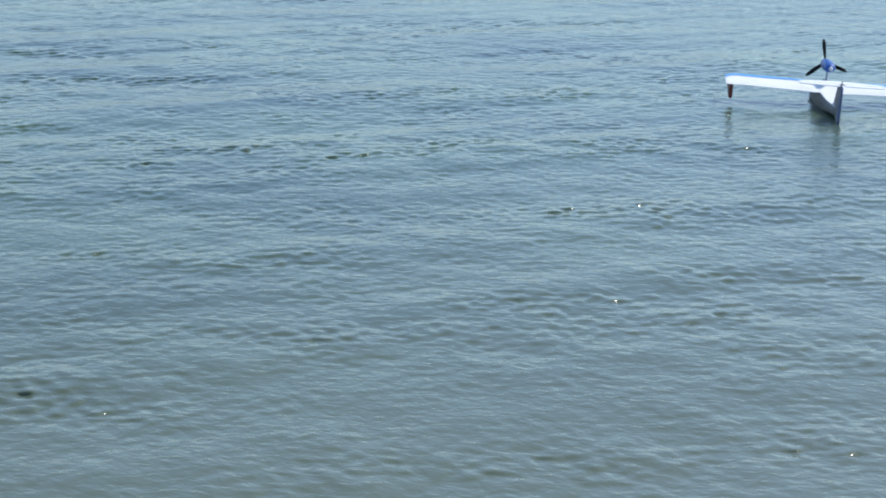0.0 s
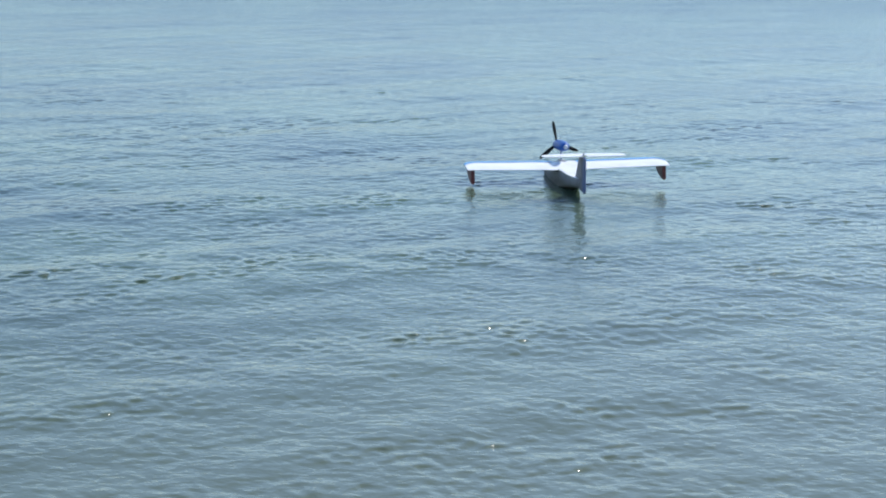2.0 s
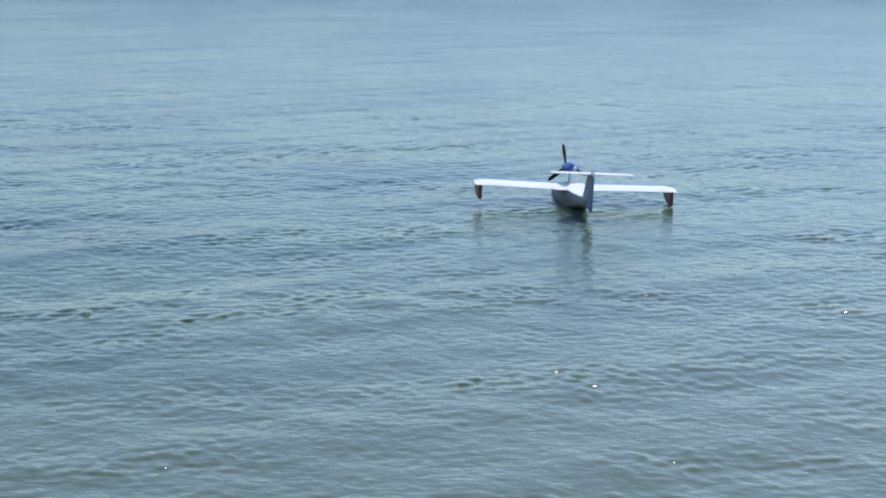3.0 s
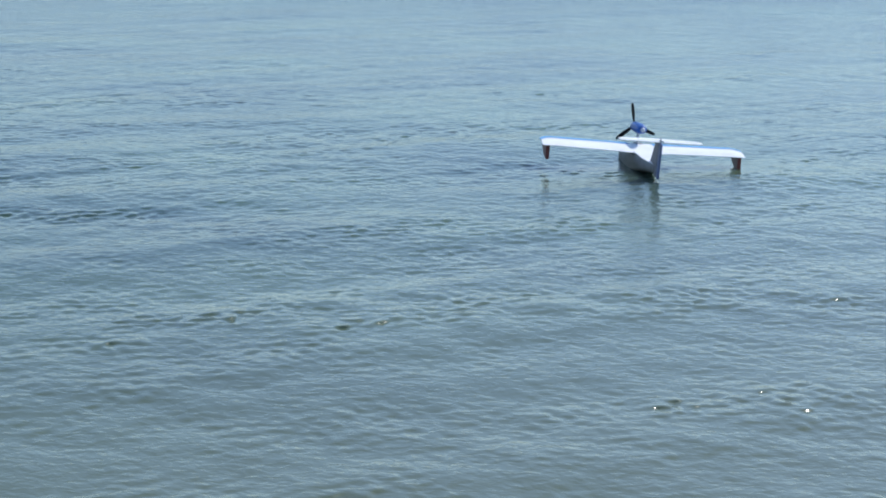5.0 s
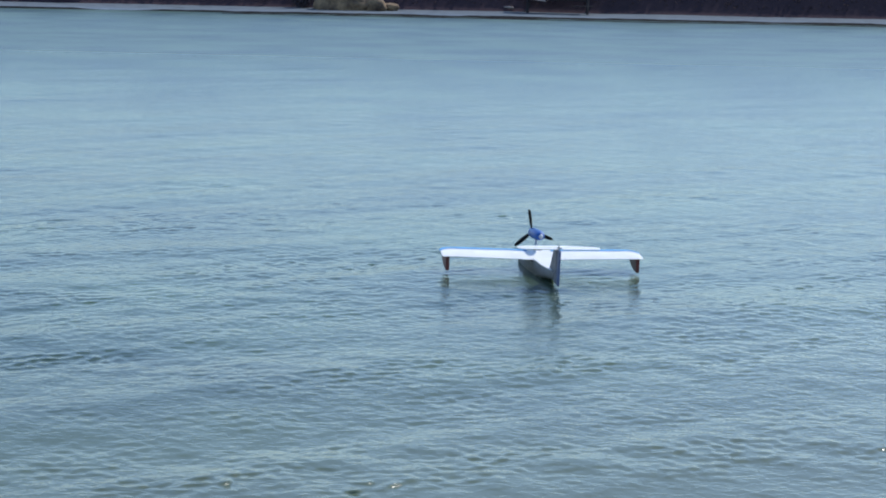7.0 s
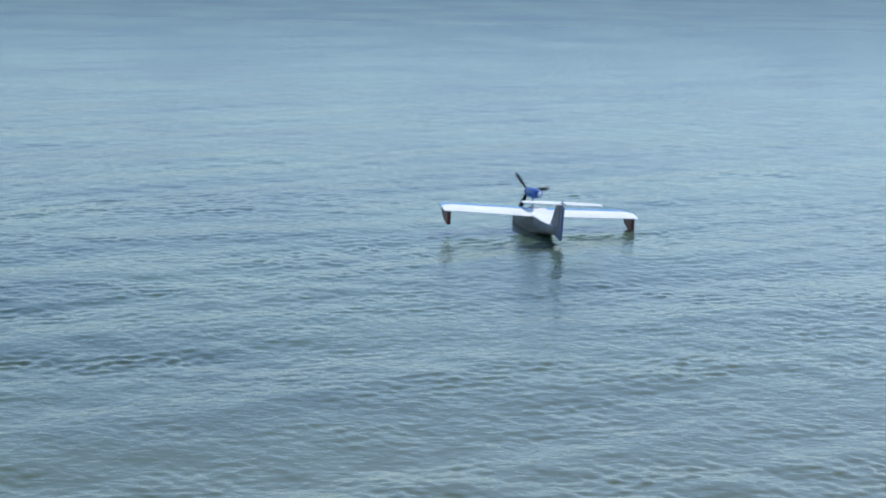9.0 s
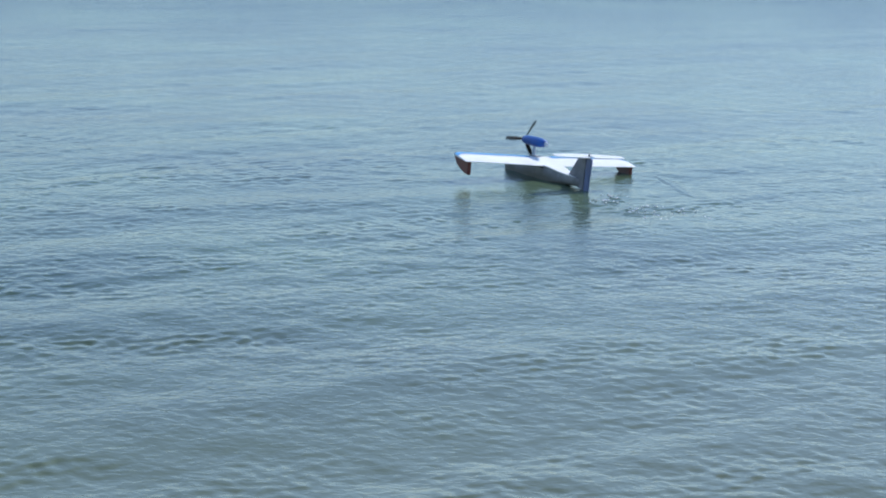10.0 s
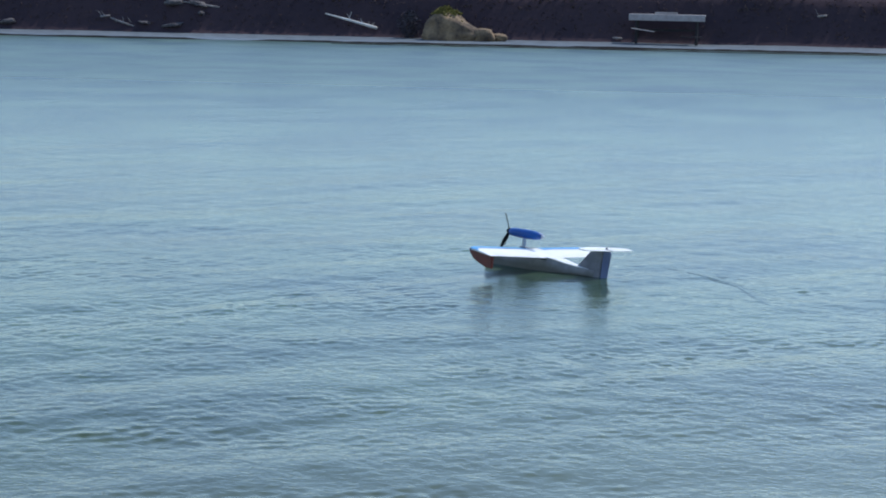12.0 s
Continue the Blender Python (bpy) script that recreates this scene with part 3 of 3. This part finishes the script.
    # a thin dark strip along the wing joint on each side
    for s in (-1, 1):
        rows, bm = [], bmesh.new()
        for y, w, t, b in stations[4:8]:
            rows.append([bm.verts.new((s * (w + o), y, z)) for o, z in ((0.002, t - 0.012), (0.0045, t - 0.010), (0.0045, t - 0.002), (0.002, t - 0.001))])
        for a, b in zip(rows, rows[1:]):
            for i in range(3):
                bm.faces.new((a[i], a[i + 1], b[i + 1], b[i]))
        part("joint_strip", bm, JOINT_DARK, plane, "dark strip along the wing joint")
    # sloping rear deck, overhanging the hull sides a little
    rows, bm = [], bmesh.new()
    for y, w, z in ((-0.225, 0.068, 0.094), (-0.30, 0.058, 0.088), (-0.38, 0.045, 0.077), (-0.47, 0.027, 0.070), (-0.55, 0.012, 0.064)):
        rows.append([bm.verts.new(p) for p in ((-w, y, z - 0.006), (-w, y, z), (w, y, z), (w, y, z - 0.006))])
    for a, b in zip(rows, rows[1:]):
        for i in range(4):
            bm.faces.new((a[i], a[(i + 1) % 4], b[(i + 1) % 4], b[i]))
    bm.faces.new(rows[0])
    bm.faces.new(rows[-1][::-1])
    bmesh.ops.recalc_face_normals(bm, faces=bm.faces[:])
    part("rear_deck", bm, FOAM_WHITE, plane, "white tapering rear deck")

    # fin with its rudder, and the tailplane on top
    part("fin", side_plate([(-0.440, 0.060), (-0.475, 0.095), (-0.556, 0.188), (-0.575, 0.203), (-0.655, 0.203), (-0.650, -0.004), (-0.575, 0.006), (-0.505, 0.034)], 0.007, None, 0.003), FOAM_SIDE, plane, "swept foam fin")
    part("rudder", side_plate([(-0.659, 0.203), (-0.712, 0.203), (-0.722, 0.190), (-0.706, 0.000), (-0.694, -0.010), (-0.654, -0.004)], 0.006, None, 0.003), RUDDER_BLUE, plane, "grey-blue water rudder")
    flat = lambda x, y: 0.206
    tail = [(0, -0.585), (0.10, -0.592), (0.215, -0.622), (0.240, -0.640), (0.243, -0.668), (0, -0.668)]
    part("tailplane", plate([(-x, y) for x, y in tail[:0:-1] if x > 0] + tail[:5], flat, lambda x, y: 0.009, 0.002), FOAM_WHITE, plane)
    for s in (-1, 1):
        part("elevator", plate([(s * 0.014, -0.672), (s * 0.243, -0.672), (s * 0.240, -0.700), (s * 0.225, -0.712), (s * 0.014, -0.728)], flat, lambda x, y: 0.008 if y > -0.69 else 0.005, 0.0015), FOAM_WHITE, plane)
    part("control_horn", side_plate([(-0.665, 0.212), (-0.690, 0.212), (-0.680, 0.232)], 0.0025, None, 0, 0.0), FOAM_SIDE, plane)

    # motor pod on its pylon
    part("pylon", loft([[(0.008 * k * c, 0.042 + 0.018 * k * s, z) for c, s in ((math.cos(a), math.sin(a)) for a in (i * math.pi / 6 for i in range(12)))] for z, k in ((0.098, 1.35), (0.120, 1.0), (0.165, 0.95), (0.195, 1.0))]),
         PALE_ROD, plane, "pale grey pylon", True)
    part("pylon_foot", plate([(-0.022, -0.035), (0.022, -0.035), (0.022, 0.065), (-0.022, 0.065)], lambda x, y: wing_top(0, 0.0) - 0.004, lambda x, y: 0.008, 0.002), FOAM_SIDE, plane, "grey pylon foot")
    body = [(0.172, 0.022), (0.168, 0.026), (0.13, 0.030), (0.05, 0.032), (-0.03, 0.031), (-0.08, 0.025), (-0.112, 0.015)]
    pod = part("motor_pod", loft([ring_y(y, r * 1.18, r, 0, 0.212 - 0.006 * (y + 0.13) / 0.3, 18) for y, r in body]), BLUE_POD, plane, "royal-blue streamlined motor pod", True)
    part("tail_cap", loft([ring_y(y, r, r, 0, 0.212, 14) for y, r in ((-0.110, 0.0148), (-0.122, 0.010), (-0.128, 0.004))]), PALE_ROD, pod, "pale tip of the pod", True)
    prop = part("propeller", loft([ring_y(y, r, r, 0, 0, 14) for y, r in ((-0.014, 0.020), (-0.004, 0.021), (0.010, 0.017), (0.024, 0.008), (0.030, 0.002))]), BLACK_PLASTIC, plane, "black three-bladed propeller", True)
    blade = bmesh.new()
    rings = []
    for k in range(9):
        f = k / 8
        z = 0.014 + 0.126 * f
        chord = (0.010 + 0.014 * math.sin(math.pi * min(1, f * 0.85 + 0.1))) * (1 if f < 0.9 else 0.75)
        tw = radians(58 - 38 * f)
        ring = []
        for i in range(8):
            a = i * math.pi / 4
            u, v = chord * 0.62 * math.cos(a), 0.0026 * (1.4 - f) * math.sin(a)
            ring.append((u * math.cos(tw) - v * math.sin(tw), u * math.sin(tw) + v * math.cos(tw), z))
        rings.append(ring)
    first = part("blade", loft(rings, blade), BLACK_PLASTIC, prop, "", True)
    for k in (1, 2):
        other = new("blade", first.data)
        other.parent = prop
        other.matrix_basis = pose(0, 0, 0, 0, 120 * k, 0)
    return plane, prop


seaplane, propeller = build_seaplane()
HUB = (0.0, 0.186, 0.208)

# seconds, x, y, z, nose-up, right-wing-down and heading in degrees
TRACK = [(0.0, 0.0, 11.957, 0.0, 0.6, 2.6, 6.7), (0.3, 0.0, 11.957, -0.012, -3.2, 6.2, 6.76), (0.5, 0.0, 11.957, -0.012, -4.8, 3.0, 6.8), (0.8, 0.0, 11.95, 0.0, -1.8, -1.1, 8.72),
         (1.0, 0.0, 11.946, 0.0, -0.8, 0.6, 10.0), (1.2, 0.0, 11.938, 0.0, -0.9, 2.1, 9.68), (1.5, 0.0, 11.925, 0.001, -0.9, 5.3, 9.2), (1.8, 0.0, 11.918, 0.001, -3.1, -0.1, 10.04),
         (2.0, 0.0, 11.913, 0.001, -3.4, -1.4, 10.6), (2.2, 0.0, 11.909, 0.001, -1.6, -2.1, 10.6), (2.5, 0.0, 11.904, 0.001, 2.0, 2.2, 10.6), (2.8, 0.0, 11.909, 0.0, -1.1, 4.8, 10.42),
         (3.0, 0.0, 11.913, -0.012, -5.3, 2.1, 10.3), (3.3, 0.0, 11.907, 0.002, -1.9, -0.9, 11.4), (3.5, 0.0, 11.93, 0.0, -1.7, -0.8, 11.6), (3.7, 0.0, 11.94, 0.0, 1.3, 0.7, 11.2),
         (4.1, 0.0, 11.945, 0.0, -0.5, 4.2, 10.6), (4.6, 0.0, 11.945, 0.0, -2.0, 0.2, 10.9), (5.3, 0.0, 11.948, 0.0, -2.8, 5.4, 10.0), (5.5, 0.0, 11.933, 0.002, -4.6, 2.4, 10.1),
         (5.8, 0.0, 11.935, 0.001, -3.4, -2.5, 10.4), (6.0, 0.0, 11.936, 0.001, -0.2, -0.6, 10.6), (6.2, 0.0, 11.938, 0.003, -1.9, 1.5, 10.36), (6.5, 0.0, 11.94, 0.005, -1.7, 5.2, 10.0),
         (6.7, 0.0, 11.95, 0.001, -2.6, 1.0, 10.3), (7.2, 0.0, 11.96, 0.0, -0.8, 1.0, 10.6), (7.8, 0.0, 11.97, 0.0, -0.4, 3.4, 10.9), (8.3, 0.0, 11.994, 0.0, 0.5, 0.9, 11.0),
         (8.6, -0.007, 12.06, -0.001, 0.3, 2.6, 11.2), (8.8, -0.019, 12.129, -0.0, -1.2, 4.0, 12.6), (9.0, -0.031, 12.198, 0.0, -2.6, 3.0, 14.0), (9.5, -0.097, 12.419, -0.002, 0.2, 4.6, 20.0),
         (9.8, -0.155, 12.54, -0.001, 0.1, 3.4, 25.1), (10.0, -0.193, 12.621, 0.0, 0.2, 4.3, 28.5), (10.5, -0.317, 12.828, -0.002, 0.9, 5.6, 35.6), (10.8, -0.403, 12.92, -0.001, 0.9, 6.3, 38.72),
         (11.0, -0.461, 12.982, 0.0, 0.8, 5.2, 40.8), (11.2, -0.525, 13.036, 0.0, 1.2, 4.8, 43.12), (11.5, -0.621, 13.118, 0.0, 1.3, 4.9, 46.6), (11.8, -0.725, 13.191, 0.005, 1.5, 4.7, 49.3),
         (12.0, -0.795, 13.239, 0.008, 2.6, 5.1, 51.1)]


# ---------------- wake ----------------
def build_wake():
    """Choppy wavelets that the propeller's wash and the floats leave on the lake: place, turn, and when each rises and sinks."""
    rnd = random.Random(9)
    n1 = 34

    def sheet(half_x, half_y, bumps, floor, dip=0.012):
        bm = bmesh.new()
        grid = []
        for j in range(n1):
            row = []
            for i in range(n1):
                u, v = i / (n1 - 1) * 2 - 1, j / (n1 - 1) * 2 - 1
                x, y = u * half_x, v * half_y
                z = -dip * max(0, u * u + v * v - 0.35) + floor
                for bx, by, sx, sy, h in bumps:
                    z += h * math.exp(-((x - bx) / sx) ** 2 - ((y - by) / sy) ** 2)
                row.append(bm.verts.new((x, y, z)))
            grid.append(row)
        for a, b in zip(grid, grid[1:]):
            for i in range(n1 - 1):
                bm.faces.new((a[i], a[i + 1], b[i + 1], b[i]))
        return mesh_of("wake_ripple", bm, WATER, True)

    chop = []
    for _ in range(4):
        bumps = []
        for _ in range(9):
            a, r = rnd.uniform(0, 6.28), 0.095 * rnd.random() ** 0.5
            bumps.append((r * math.cos(a), r * math.sin(a), rnd.uniform(0.022, 0.040), rnd.uniform(0.016, 0.024), rnd.uniform(-0.001, 0.0055)))
        chop.append(sheet(0.13, 0.12, bumps, -0.0045))
    ridge = sheet(0.26, 0.05, [(dx, 0.006 * (-1) ** k, 0.085, 0.016, 0.0021) for k, dx in enumerate((-0.16, -0.05, 0.06, 0.16))], -0.0036, 0.010)
    # small white flecks, added to the wake as sun glints
    glint_meshes = []
    for k in range(3):
        bm = bmesh.new()
        bmesh.ops.create_icosphere(bm, subdivisions=2, radius=1)
        for q in bm.verts:
            w = 1 + 0.4 * noise.noise(q.co * 1.7 + Vector((k * 5, 0, 2)))
            q.co = Vector((q.co.x * 0.0135 * w, q.co.y * 0.008 * w, q.co.z * 0.0056 * w))
        glint_meshes.append(mesh_of("glint_fleck", bm, GLINT_WHITE, True))
    made = []

    def place(t):
        a, b = max(r for r in TRACK if r[0] <= t), min(r for r in TRACK if r[0] > t)
        f = (t - a[0]) / (b[0] - a[0])
        return [a[i] + (b[i] - a[i]) * f for i in (1, 2, 6)]

    for k in range(20):
        t = 9.05 + k * 0.082
        x, y, h = place(t)
        out = (0.25, 0.72, 1.32, 1.0)[k % 4] * min(1.0, 0.40 + 0.5 * (t - 9.05))
        fan = radians(h * 0.5 + 26 + rnd.uniform(-5, 5))
        bx, by = x + 0.72 * math.sin(radians(h)) + out * math.sin(fan), y - 0.72 * math.cos(radians(h)) - out * math.cos(fan)
        ob = tagged(new("wake_ripple", chop[k % 4]), "choppy sun-glinting water stirred up behind the seaplane", "wake", "wake behind the seaplane")
        for _ in range(rnd.choice((3, 4, 5, 6))):
            a, r, size = rnd.uniform(0, 6.28), 0.09 * rnd.random() ** 0.5, rnd.uniform(0.4, 0.85)
            fleck = new("glint_fleck", glint_meshes[rnd.randrange(3)])
            fleck.parent = ob
            fleck.matrix_basis = pose(r * math.cos(a), r * math.sin(a), 0.0005, 0, 0, rnd.uniform(-40, 40)) @ Matrix.Scale(size, 4)
        made.append((ob, t, 0.75, (bx, by, rnd.uniform(-30, 30))))
    for k in range(13):
        t = 9.1 + k * 0.22
        x, y, h = place(t)
        c, s = math.cos(radians(h)), math.sin(radians(h))
        ob = tagged(new("wake_ripple", ridge), "thin ripple trailing from the seaplane's tip float", "wake", "wake behind the seaplane")
        made.append((ob, t, 3.0, (x + 0.58 * c + 0.45 * s + 0.1, y + 0.58 * s - 0.45 * c + 0.10, h + 90)))
    return made


WAKE = build_wake()


# ---------------- what moves ----------------
def motions():
    walk(seaplane, [(t, pose(x, y, z, 0, 0, h) @ pose(0, 0, 0, p, 0, 0) @ pose(0, 0, 0, 0, r, 0)) for t, x, y, z, p, r, h in TRACK])
    # the propeller stands still, then turns; blade angles every half second
    still, marks = -10.0, [(7.4, -10), (8.5, -32), (9.0, -38), (9.5, 46), (10.0, 30), (10.5, -43), (11.0, 30), (11.5, 33), (12.0, -27)]
    rows, angle = [(0.0, still), (3.0, still), (7.4, still)], still
    for (t0, a0), (t1, a1) in zip(marks, marks[1:]):
        steps = round((t1 - t0) * FPS)
        speed = 40 if t0 < 8 else 68
        turn = (a1 - a0) % 120
        turn += 120 * round((steps * speed - turn) / 120)
        for i in range(1, steps + 1):
            rows.append((t0 + (t1 - t0) * i / steps, angle + turn * i / steps))
        angle += turn
    walk(propeller, [(t, pose(*HUB, 0, a, 0)) for t, a in rows])
    # the ripples run before the wind
    run = WIND * 0.45
    walk(water, [(0, pose(-run.x * 6, -run.y * 6, 0)), (12, pose(run.x * 6, run.y * 6, 0))])
    for ob, t, life, (x, y, a) in WAKE:
        low, high = pose(x, y, -0.07, 0, 0, a), pose(x, y, 0.004, 0, 0, a)
        rows = [(0, low), (t - 0.2, low), (t, high)]
        if t + life < 11.6:
            rows += [(t + life, high), (t + life + 0.35, low), (12, low)]
        else:
            rows.append((12, high))
        walk(ob, rows)


motions()
